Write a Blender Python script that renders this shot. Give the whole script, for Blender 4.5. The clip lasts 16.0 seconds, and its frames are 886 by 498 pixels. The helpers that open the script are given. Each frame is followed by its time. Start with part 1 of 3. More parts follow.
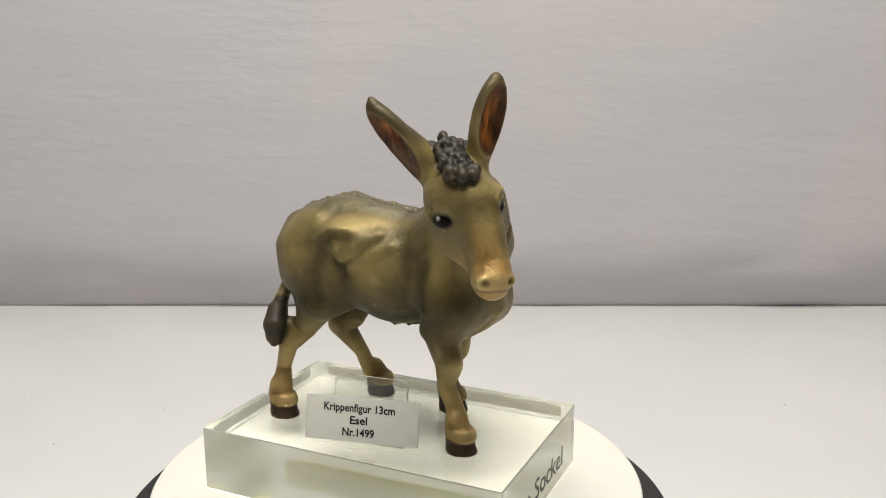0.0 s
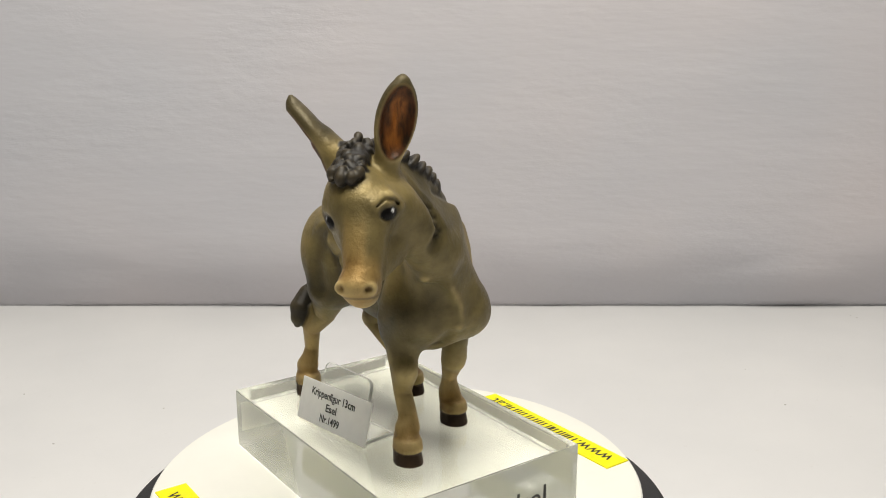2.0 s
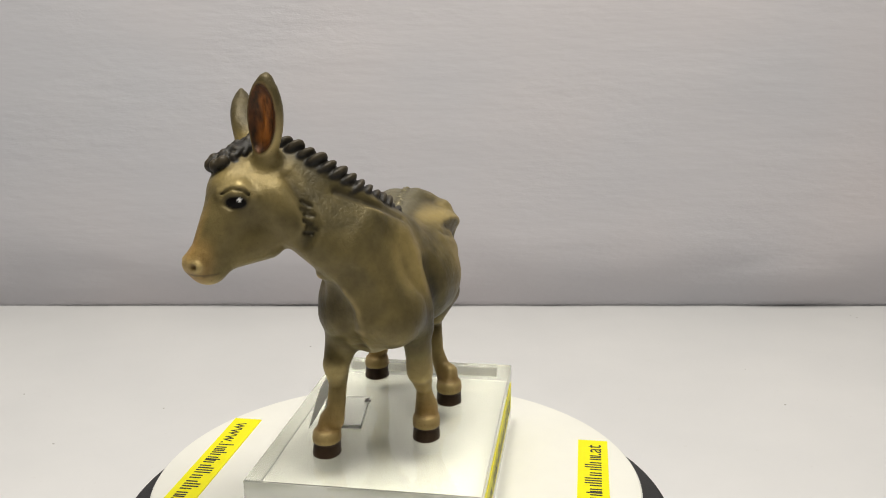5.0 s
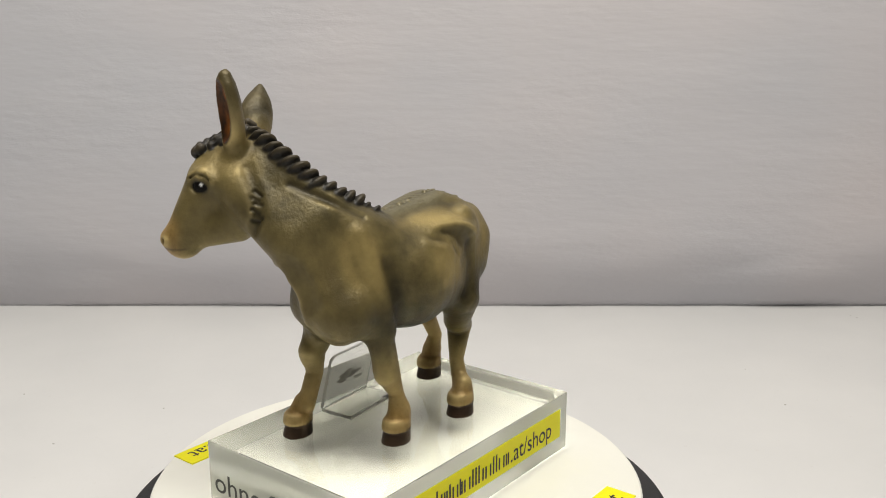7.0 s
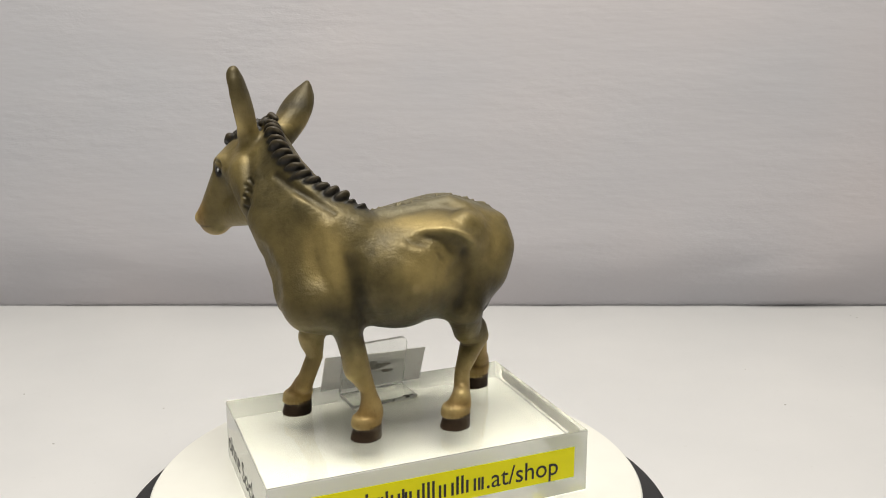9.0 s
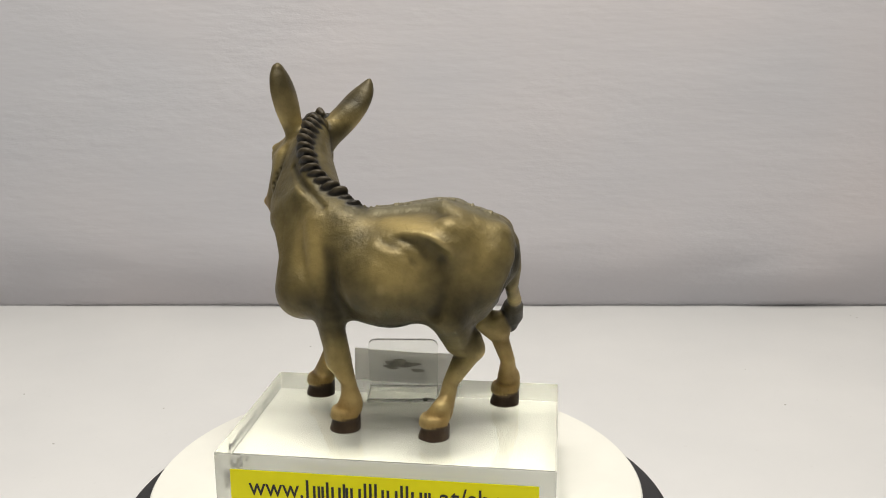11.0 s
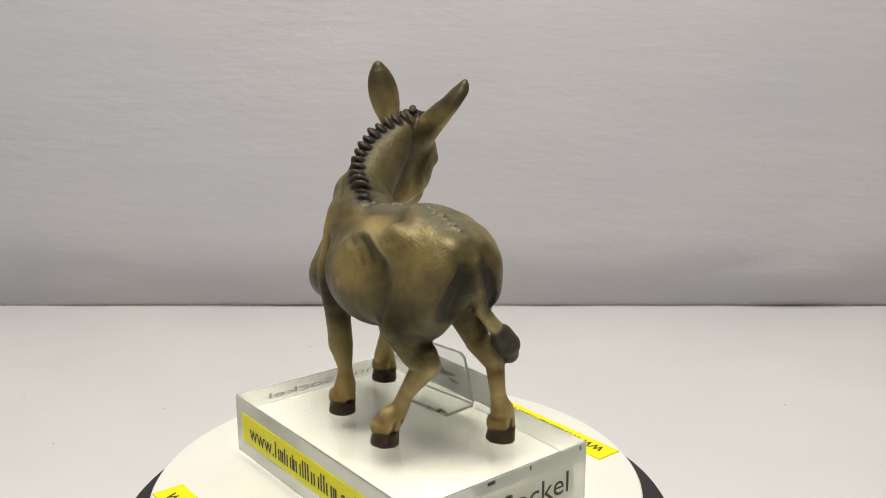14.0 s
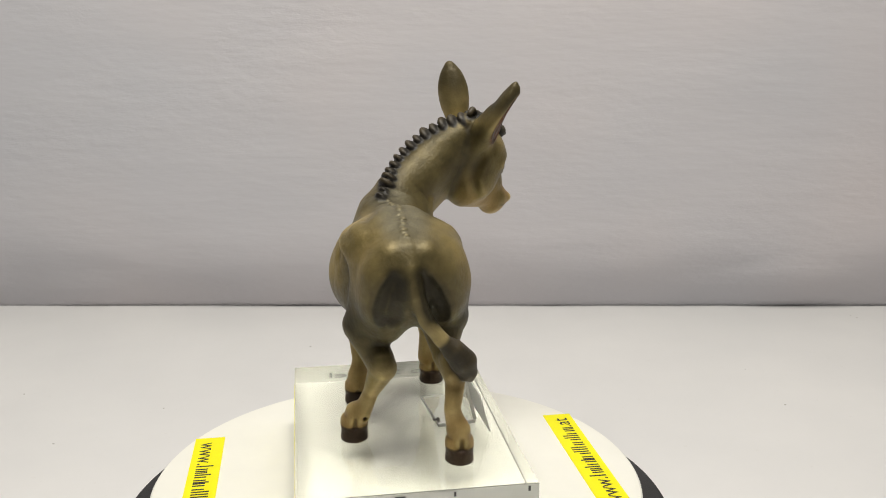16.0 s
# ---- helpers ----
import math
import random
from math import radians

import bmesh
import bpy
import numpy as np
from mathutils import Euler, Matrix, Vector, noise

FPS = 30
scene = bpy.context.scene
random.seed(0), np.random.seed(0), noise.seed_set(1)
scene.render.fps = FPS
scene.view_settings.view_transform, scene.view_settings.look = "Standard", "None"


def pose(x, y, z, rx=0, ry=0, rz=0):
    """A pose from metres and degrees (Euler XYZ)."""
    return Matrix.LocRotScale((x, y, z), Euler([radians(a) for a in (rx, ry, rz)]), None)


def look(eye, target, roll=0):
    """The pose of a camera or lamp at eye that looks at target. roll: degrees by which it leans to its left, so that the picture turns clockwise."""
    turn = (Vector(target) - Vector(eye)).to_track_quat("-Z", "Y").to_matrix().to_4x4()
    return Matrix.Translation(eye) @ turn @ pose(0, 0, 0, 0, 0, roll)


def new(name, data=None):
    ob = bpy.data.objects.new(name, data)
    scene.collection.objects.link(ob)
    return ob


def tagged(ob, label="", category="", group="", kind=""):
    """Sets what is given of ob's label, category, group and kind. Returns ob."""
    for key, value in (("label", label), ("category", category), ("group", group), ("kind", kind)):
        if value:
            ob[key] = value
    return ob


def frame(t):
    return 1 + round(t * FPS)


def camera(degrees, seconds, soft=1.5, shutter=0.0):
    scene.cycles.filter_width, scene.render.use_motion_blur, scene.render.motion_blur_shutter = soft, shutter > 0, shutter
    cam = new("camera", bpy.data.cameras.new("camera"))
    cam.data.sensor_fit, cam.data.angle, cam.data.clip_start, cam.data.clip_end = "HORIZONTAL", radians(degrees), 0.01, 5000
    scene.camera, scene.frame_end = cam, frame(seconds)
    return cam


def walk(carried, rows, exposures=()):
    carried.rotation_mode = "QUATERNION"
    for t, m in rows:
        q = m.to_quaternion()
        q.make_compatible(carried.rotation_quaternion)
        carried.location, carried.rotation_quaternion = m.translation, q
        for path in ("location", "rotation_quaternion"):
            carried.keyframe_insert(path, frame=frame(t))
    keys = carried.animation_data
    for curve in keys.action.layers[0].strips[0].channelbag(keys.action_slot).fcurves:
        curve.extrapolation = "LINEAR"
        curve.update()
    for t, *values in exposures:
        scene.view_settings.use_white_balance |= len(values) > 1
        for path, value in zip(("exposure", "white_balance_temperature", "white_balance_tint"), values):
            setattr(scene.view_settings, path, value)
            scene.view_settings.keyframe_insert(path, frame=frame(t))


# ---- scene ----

MM = 0.001
EYE = Vector((0.0, -0.3297, 0.1694))
AIM = EYE + Vector((math.sin(radians(3.067)) * math.cos(radians(13.46)), math.cos(radians(3.067)) * math.cos(radians(13.46)), -math.sin(radians(13.46))))
cam = camera(51.46, 16.0, soft=0.95)
walk(cam, [(0, look(EYE, AIM, -0.13)), (16, look(EYE, AIM, -0.13))], [(0, -0.02), (1.5, 0.0), (3, 0.01), (4, -0.07), (6.5, -0.08), (9, -0.02), (13, -0.05), (16, -0.08)])

# turntable: degrees at the start and degrees a second
START, RATE = -28.0, -14.754
TABLE = -0.035        # table top; the disc's top is z = 0
BLOCK_TOP = 0.0247

# ---- light ----
world = bpy.data.worlds.new("room_air")
scene.world = world
world.use_nodes = True
world.node_tree.nodes["Background"].inputs[0].default_value = (0.9, 0.93, 1.0, 1)
world.node_tree.nodes["Background"].inputs[1].default_value = 0.07


def area_lamp(name, eye, target, sx, sy, watts, colour):
    data = bpy.data.lights.new(name, "AREA")
    data.shape, data.size, data.size_y, data.energy, data.color = "RECTANGLE", sx, sy, watts, colour
    ob = new(name, data)
    ob.matrix_world = look(eye, target)
    return ob


area_lamp("ceiling_light", (0.0, -0.17, 0.92), (0.0, 0.04, 0.0), 0.6, 0.36, 10.25, (1.0, 0.952, 0.856))


# ---- materials ----
class Mat:
    """A principled material and shorthands for its nodes."""

    def __init__(self, name, rough=0.5, metal=0.0, spec=0.5):
        self.m = bpy.data.materials.new(name)
        self.m.use_nodes = True
        self.t = self.m.node_tree
        self.b = self.t.nodes["Principled BSDF"]
        self.b.inputs["Roughness"].default_value = rough
        self.b.inputs["Metallic"].default_value = metal
        self.b.inputs["Specular IOR Level"].default_value = spec
        self.pos = self.t.nodes.new("ShaderNodeTexCoord").outputs["Object"]

    def link(self, a, b):
        self.t.links.new(a, b)

    def scaled(self, sx, sy, sz):
        n = self.t.nodes.new("ShaderNodeMapping")
        n.inputs["Scale"].default_value = (sx, sy, sz)
        self.link(self.pos, n.inputs["Vector"])
        return n.outputs[0]

    def noise(self, scale, detail=4, rough=0.55, vec=None, lo=0.3, hi=0.7):
        n = self.t.nodes.new("ShaderNodeTexNoise")
        n.inputs["Scale"].default_value, n.inputs["Detail"].default_value, n.inputs["Roughness"].default_value = scale, detail, rough
        self.link(vec or self.pos, n.inputs["Vector"])
        r = self.t.nodes.new("ShaderNodeMapRange")
        r.inputs["From Min"].default_value, r.inputs["From Max"].default_value = lo, hi
        self.link(n.outputs[0], r.inputs[0])
        return r.outputs[0]

    def attr(self, name):
        n = self.t.nodes.new("ShaderNodeAttribute")
        n.attribute_name = name
        return n.outputs["Fac"]

    def mix(self, fac, a, b, mode="MIX"):
        n = self.t.nodes.new("ShaderNodeMix")
        n.data_type, n.blend_type = "RGBA", mode
        for v, i in ((fac, 0), (a, 6), (b, 7)):
            if isinstance(v, (int, float)):
                n.inputs[i].default_value = v
            elif isinstance(v, tuple):
                n.inputs[i].default_value = (*v, 1)
            else:
                self.link(v, n.inputs[i])
        return n.outputs[2]

    def math(self, op, a, b=0.0, c=0.0):
        n = self.t.nodes.new("ShaderNodeMath")
        n.operation = op
        for v, i in ((a, 0), (b, 1), (c, 2)):
            if isinstance(v, (int, float)):
                n.inputs[i].default_value = v
            else:
                self.link(v, n.inputs[i])
        return n.outputs[0]

    def colour(self, c):
        if isinstance(c, tuple):
            self.b.inputs["Base Color"].default_value = (*c, 1)
        else:
            self.link(c, self.b.inputs["Base Color"])
        return self

    def rough(self, r):
        self.link(r, self.b.inputs["Roughness"])
        return self

    def bump(self, height, strength, dist):
        n = self.t.nodes.new("ShaderNodeBump")
        n.inputs["Strength"].default_value, n.inputs["Distance"].default_value = strength, dist
        self.link(height, n.inputs["Height"])
        self.link(n.outputs[0], self.b.inputs["Normal"])
        return self


def plain(name, colour, rough=0.5, grain=0.06, scale=400.0, spec=0.5):
    m = Mat(name, rough, 0.0, spec)
    dark = tuple(c * (1 - 2 * grain) for c in colour)
    m.colour(m.mix(m.noise(scale), dark, colour))
    m.bump(m.noise(scale * 3), 0.15, 0.0002)
    return m.m


def wall_paint():
    m = Mat("wall_paint", 0.75, 0.0, 0.3)
    brush = m.noise(11, 4, 0.55, m.scaled(1.0, 1.0, 4.5))
    blot = m.noise(2.6, 3, 0.5)
    c = m.mix(blot, (0.552, 0.568, 0.622), (0.676, 0.622, 0.634))
    c = m.mix(m.math("MULTIPLY", brush, 0.10), c, (0.69, 0.67, 0.70))
    m.colour(c)
    # wrinkled paint in patches, smooth between them
    patch = m.noise(7, 3, 0.5, m.scaled(1.0, 1.0, 1.4), 0.46, 0.66)
    wrinkle = m.noise(42, 5, 0.6, m.scaled(1.0, 1.0, 2.2))
    h = m.math("ADD", m.math("MULTIPLY", brush, 0.55), m.math("MULTIPLY", wrinkle, m.math("MULTIPLY_ADD", patch, 0.5, 0.12)))
    m.bump(h, 0.34, 0.0018)
    return m.m


def table_paint():
    m = Mat("table_laminate", 0.42, 0.0, 0.4)
    c = m.mix(m.noise(9, 4), (0.695, 0.698, 0.705), (0.745, 0.745, 0.748))
    spots = m.noise(260, 2, 0.5, None, 0.70, 0.74)
    m.colour(m.mix(m.math("MULTIPLY", spots, 0.12), c, (0.55, 0.53, 0.5)))
    m.bump(m.noise(120, 3), 0.08, 0.0005)
    return m.m


def acrylic(name="clear_acrylic", least=0.006, clear=0.87, tint=(0.775, 0.785, 0.745)):
    m = Mat(name, 0.03, 0.0, 0.5)
    m.colour(tint)
    m.b.inputs["IOR"].default_value = 1.49
    m.b.inputs["Transmission Weight"].default_value = clear
    m.rough(m.math("MULTIPLY_ADD", m.noise(90, 4), 0.008 + least * 0.6, least))
    return m.m


def figurine_paint():
    m = Mat("painted_wood", 0.42, 0.0, 0.36)
    blot = m.noise(140, 5, 0.6)
    fine = m.noise(900, 4, 0.6)
    speck = m.noise(1500, 3, 0.6, None, 0.62, 0.72)
    base = m.mix(blot, (0.067, 0.0545, 0.024), (0.150, 0.120, 0.050))
    base = m.mix(m.attr("paint_warm"), base, m.mix(blot, (0.292, 0.222, 0.084), (0.418, 0.318, 0.120)))
    c = m.mix(m.attr("paint_tan"), base, m.mix(m.noise(190, 5, 0.65, m.scaled(1, 1, 0.5), 0.3, 0.7), (0.21, 0.120, 0.034), (0.46, 0.292, 0.098)))
    c = m.mix(m.attr("paint_grey"), c, m.mix(fine, (0.12, 0.11, 0.07), (0.19, 0.17, 0.105)))
    # wiped stain: golden wear plus painted light on swellings, painted shade in hollows
    worn_lit = m.math("MULTIPLY", m.attr("paint_raised_light"), m.math("MULTIPLY_ADD", blot, 0.3, 0.56))
    c = m.mix(worn_lit, c, (0.66, 0.52, 0.235))
    c = m.mix(m.math("MULTIPLY", m.attr("paint_sunk_shade"), 0.85), c, (0.028, 0.022, 0.011))
    c = m.mix(m.math("MULTIPLY", speck, 0.35), c, (0.06, 0.045, 0.025))
    # dark stain, with shade painted in under the belly and low flanks
    c = m.mix(m.attr("paint_stain_shade"), c, m.mix(blot, (0.015, 0.0125, 0.006), (0.042, 0.034, 0.015)))
    dark = m.mix(fine, (0.008, 0.0075, 0.007), (0.021, 0.018, 0.0135))
    dark = m.mix(m.math("MULTIPLY", m.attr("paint_raised_light"), 0.28), dark, (0.16, 0.12, 0.06))
    c = m.mix(m.attr("paint_dark"), c, dark)
    c = m.mix(m.attr("paint_hoof"), c, m.mix(blot, (0.040, 0.024, 0.015), (0.080, 0.048, 0.028)))
    streak = m.noise(420, 4, 0.6, m.scaled(1, 1, 0.3), 0.35, 0.65)
    c = m.mix(m.attr("paint_ear"), c, m.mix(m.math("MULTIPLY", streak, 0.48), (0.040, 0.022, 0.010), (0.26, 0.085, 0.022)))
    glow = m.math("MULTIPLY", m.attr("paint_flame"), m.attr("paint_ear"))
    c = m.mix(m.math("MULTIPLY", glow, m.math("MULTIPLY_ADD", streak, 0.8, 0.2)), c, (0.58, 0.20, 0.035))
    c = m.mix(m.attr("paint_eye"), c, (0.006, 0.005, 0.005))
    c = m.mix(m.attr("paint_dot"), c, (0.85, 0.85, 0.85))
    m.colour(c)
    gloss = m.math("MULTIPLY_ADD", fine, 0.12, 0.40)
    gloss = m.math("ADD", gloss, m.math("MULTIPLY", m.attr("paint_dark"), 0.04))
    m.link(m.math("MULTIPLY", m.math("SUBTRACT", 1.0, m.attr("paint_dark")), 0.27), m.b.inputs["Metallic"])
    m.link(m.math("MULTIPLY_ADD", m.attr("paint_eye"), -0.26, 0.36), m.b.inputs["Specular IOR Level"])
    m.rough(m.math("SUBTRACT", gloss, m.math("MULTIPLY", m.attr("paint_eye"), 0.10)))
    carve = m.noise(330, 5, 0.65, m.scaled(1, 1, 0.6))
    m.bump(m.math("ADD", m.math("MULTIPLY", fine, 0.6), m.math("ADD", carve, blot)), 0.26, 0.0004)
    return m.m


WALL, TABLETOP, ACRYLIC, FIGURE = wall_paint(), table_paint(), acrylic(), figurine_paint()
HOLDER = acrylic("holder_acrylic", 0.01, 0.96, (0.95, 0.96, 0.94))
EDGE = acrylic("milky_acrylic_edge", 0.25, 0.35, (0.80, 0.81, 0.77))
SAWN = acrylic("matt_acrylic_edge", 0.06, 0.70, (0.94, 0.96, 0.90))
WHITE = plain("room_white", (0.28, 0.28, 0.28), 0.8, 0.03, 8.0)
DISC = plain("white_disc", (0.86, 0.86, 0.80), 0.35, 0.015, 60.0)
BLACK = plain("black_plastic", (0.012, 0.012, 0.013), 0.45, 0.1, 300.0)
YELLOW = plain("yellow_sticker", (0.92, 0.86, 0.0), 0.45, 0.02, 200.0, 0.3)
CREAM = plain("sticker_back", (0.62, 0.61, 0.45), 0.6, 0.03, 200.0, 0.3)
INK = plain("black_ink", (0.015, 0.015, 0.015), 0.5, 0.1)


def paper(name, colour):
    """Thin card: a little light comes through."""
    m = Mat(name, 0.6, 0.0, 0.3)
    c = m.mix(m.noise(300), tuple(v * 0.96 for v in colour), colour)
    m.colour(c)
    thin, blend = m.t.nodes.new("ShaderNodeBsdfTranslucent"), m.t.nodes.new("ShaderNodeMixShader")
    m.link(c, thin.inputs["Color"])
    blend.inputs[0].default_value = 0.46
    m.link(m.b.outputs[0], blend.inputs[1])
    m.link(thin.outputs[0], blend.inputs[2])
    m.link(blend.outputs[0], m.t.nodes["Material Output"].inputs["Surface"])
    return m.m


CARD = paper("white_card", (0.95, 0.95, 0.93))
SMEAR = plain("grey_smear", (0.50, 0.49, 0.45), 0.6, 0.2, 500.0)
FILM = paper("pale_film", (0.86, 0.86, 0.78))
GLUE = plain("grey_glue", (0.10, 0.095, 0.085), 0.5, 0.2, 500.0)


# ---- building helpers ----
def mesh_from(name, bm, material, smooth=False):
    me = bpy.data.meshes.new(name)
    bm.normal_update()
    bm.to_mesh(me)
    bm.free()
    me.materials.append(material)
    if smooth:
        me.shade_smooth()
    return me


def part(name, bm, material, parent, label="", smooth=False):
    ob = new(name, mesh_from(name, bm, material, smooth))
    ob.parent = parent
    return tagged(ob, label)


def box(size, centre, bevel=0.0, segments=2, m=None):
    bm = bmesh.new()
    bmesh.ops.create_cube(bm, size=1.0)
    bmesh.ops.scale(bm, vec=size, verts=bm.verts)
    if bevel:
        bmesh.ops.bevel(bm, geom=bm.edges[:], offset=bevel, segments=segments, affect="EDGES", profile=0.5)
    bmesh.ops.translate(bm, vec=centre, verts=bm.verts)
    if m is not None:
        bm.transform(m)
    return bm


def turned(profile, steps=128):
    """A closed body of revolution from (radius, height) pairs, top to bottom."""
    bm = bmesh.new()
    rings = []
    for r, z in profile:
        rings.append([bm.verts.new((r * math.cos(2 * math.pi * i / steps), r * math.sin(2 * math.pi * i / steps), z)) for i in range(steps)])
    bm.faces.new(rings[0])
    bm.faces.new(rings[-1][::-1])
    for a, b in zip(rings, rings[1:]):
        for i in range(steps):
            j = (i + 1) % steps
            bm.faces.new((a[i], b[i], b[j], a[j]))
    return bm


def sheet(w, h, corner, thick):
    """A thin plate in the xz plane, centred, with rounded upper corners; y is its thickness."""
    pts = [(-w / 2, -h / 2), (w / 2, -h / 2)]
    for cx, a0 in ((w / 2 - corner, 0), (-w / 2 + corner, 90)):
        for i in range(7):
            a = radians(a0 + 15 * i)
            pts.append((cx + corner * math.cos(a), h / 2 - corner + corner * math.sin(a)))
    bm = bmesh.new()
    f = [bm.verts.new((x, -thick / 2, z)) for x, z in pts]
    b = [bm.verts.new((x, thick / 2, z)) for x, z in pts]
    bm.faces.new(f)
    bm.faces.new(b[::-1])
    for i in range(len(pts)):
        j = (i + 1) % len(pts)
        bm.faces.new((f[j], f[i], b[i], b[j]))
    bmesh.ops.recalc_face_normals(bm, faces=bm.faces)
    return bm


def text_bm(words, width, height, bold=0.003):
    """Lettering in the xy plane, centred; height is that of a capital."""
    cu = bpy.data.curves.new("words", "FONT")
    cu.body, cu.size, cu.extrude, cu.resolution_u, cu.offset = words, 1.0, 0.0, 3, bold
    tmp = new("words", cu)
    me = tmp.to_mesh(depsgraph=bpy.context.evaluated_depsgraph_get())
    bm = bmesh.new()
    bm.from_mesh(me)
    tmp.to_mesh_clear()
    bpy.data.objects.remove(tmp)
    xs = [v.co.x for v in bm.verts]
    k, c = width / (max(xs) - min(xs)), (max(xs) + min(xs)) / 2
    q = height / 0.69
    for v in bm.verts:
        v.co = ((v.co.x - c) * k, (v.co.y - 0.345) * q, 0)
    return bm


def web_bm(ending, width, height):
    """A web address: its name is a row of plain bars."""
    bm = bmesh.new()
    glyphs = ((0.5, 1), (0.33, .7), (0.22, .95), (0.5, .7), (0.28, .9), (0.56, .7), (0.22, 1), (0.22, 1), (0.5, 1), (0.56, .7), (0.22, 1), (0.22, 1), (0.56, .7), (0.33, .7))
    unit = [("www.", 2.44), (None, sum(g[0] for g in glyphs)), (ending, 1.12 if len(ending) < 4 else 3.58)]
    total = sum(u[1] for u in unit)
    x = -width / 2
    for words, share in unit:
        w = width * share / total
        if words:
            b = text_bm(words, w * 0.94, height)
            b.transform(Matrix.Translation((x + w / 2, 0, 0)))
            tmp = bpy.data.meshes.new("tmp")
            b.to_mesh(tmp)
            b.free()
            bm.from_mesh(tmp)
            bpy.data.meshes.remove(tmp)
        else:
            at, k = x, w / unit[1][1]
            for wide, h in glyphs:
                stems = [(0.25, 0.75, h)] if wide < 0.25 else [(0.1, 0.1 + 0.11 / wide, h), (0.9 - 0.11 / wide, 0.9, 0.7)]
                for s0, s1, top in stems:
                    x0, x1, y0, y1 = at + k * wide * s0, at + k * wide * s1, -height * 0.5, height * (top - 0.5)
                    bm.faces.new([bm.verts.new(p) for p in ((x0, y0, 0), (x1, y0, 0), (x1, y1, 0), (x0, y1, 0))])
                at += k * wide
        x += w
    return bm


def frame_of(origin, right, up):
    """The pose that lays the xy plane at origin with x along right and y along up."""
    r, u = Vector(right).normalized(), Vector(up).normalized()
    m = Matrix((r, u, r.cross(u))).transposed().to_4x4()
    return Matrix.Translation(origin) @ m


# ---- room ----
TURN = pose(0.035, 0.339, 0, 0, 0, -3.5)


def slab(name, size, centre, material, label, m=None):
    bm = box(size, centre, 0.0, 1, m)
    ob = new(name, mesh_from(name, bm, material))
    return tagged(ob, label, "wall" if "wall" in name else name.split("_")[0], kind="structure")


def rough_wall():
    bm = bmesh.new()
    bmesh.ops.create_grid(bm, x_segments=150, y_segments=220, size=0.5)
    for v in bm.verts:
        x, z = v.co.x * 3.0, (v.co.y + 0.5) * 1.75 + TABLE - 0.02
        p = Vector((x * 7, z * 22, 0))
        y = 0.0007 * noise.noise(p) + 0.0003 * noise.noise(p * 3.1) + 0.0015 * noise.noise(Vector((x * 3, z * 3, 5)))
        foot = max(0.0, 1 - (z - TABLE) / (0.062 + 0.022 * noise.noise(Vector((x * 5, 2, 9)))))
        foot += 0.9 * noise.noise(Vector((x * 17, z * 30, 3))) * foot * max(0.0, 1 - foot)
        v.co = (x, y + 0.021 * foot * foot - 0.021, z)
    ob = new("wall_back", mesh_from("wall_back", bm, WALL, True))
    ob.matrix_world = TURN
    mod = ob.modifiers.new("thickness", "SOLIDIFY")
    mod.thickness, mod.offset = 0.08, -1
    return tagged(ob, "rough white-painted plaster wall with faint brush marks", "wall", kind="structure")


def build_room():
    rough_wall()
    slab("table_top", (3.0, 1.3, 0.03), (0, -0.65, TABLE - 0.015), TABLETOP, "smooth white table top against a plaster wall", TURN)
    slab("wall_left", (0.1, 2.4, 2.5), (-1.55, -1.1, 0.45), WHITE, "plain white side wall", TURN)
    slab("wall_right", (0.1, 2.4, 2.5), (1.55, -1.1, 0.45), WHITE, "plain white side wall", TURN)
    slab("wall_front", (3.2, 0.1, 2.5), (0, -2.35, 0.45), WHITE, "plain white wall facing the table", TURN)
    slab("floor", (3.2, 2.5, 0.1), (0, -1.1, -0.85), WHITE, "plain pale floor under the table", TURN)
    slab("ceiling", (3.2, 2.5, 0.1), (0, -1.1, 1.75), WHITE, "plain white ceiling", TURN)


def build_crumbs():
    """A few specks of dust lying on the table."""
    bm = bmesh.new()
    for i in range(16):
        r = random.uniform(0.0002, 0.0005)
        x, y = random.uniform(-0.36, 0.40), random.uniform(0.02, 0.30)
        if math.hypot(x, y) < 0.12:
            continue
        bmesh.ops.create_icosphere(bm, subdivisions=1, radius=r, matrix=Matrix.Translation((x, y, TABLE + r * 0.3)) @ Matrix.Diagonal((1.5, 1, 0.6, 1)))
    ob = new("dust", mesh_from("dust", bm, SMEAR))
    tagged(ob, "tiny dark dust specks scattered on the white table", "dust", kind="stuff")


# ---- turntable ----
def build_turntable():
    root = tagged(new("turntable"), "round motorised turntable with a white disc and black base", "turntable")
    root.location = (0, 0, TABLE)
    up = -TABLE
    bm = turned([(0.100, up - 0.011), (0.1055, up - 0.0125), (0.107, up - 0.015), (0.107, 0.004), (0.104, 0.0)])
    part("base", bm, BLACK, root, "black plastic base ring", True).data.set_sharp_from_angle(angle=radians(40))
    disc = part("disc", turned([(0.0929, 0.0), (0.0936, -0.0007), (0.0936, -0.009), (0.0900, -0.0105)]), DISC, root, "glossy white rotating plate", True)
    disc.data.set_sharp_from_angle(angle=radians(40))
    disc.location = (0, 0, up)
    off = Vector((-1.15, -0.51, 0)) * MM
    for side in (-1, 1):
        m = Matrix.Translation(off) @ frame_of((0.003, side * 0.0758, 0.0004), (-side, 0, 0), (0, -side, 0))
        bm = box((0.0855, 0.0120, 0.0006), (0, 0, -0.0002), 0.0, 1, m)
        s = part("sticker", bm, YELLOW, disc, "yellow strip with a black web address")
        bm = web_bm(".at", 0.0775, 0.0066)
        bm.transform(m @ Matrix.Translation((0, 0, 0.00014)))
        part("lettering", bm, INK, s)
    return disc


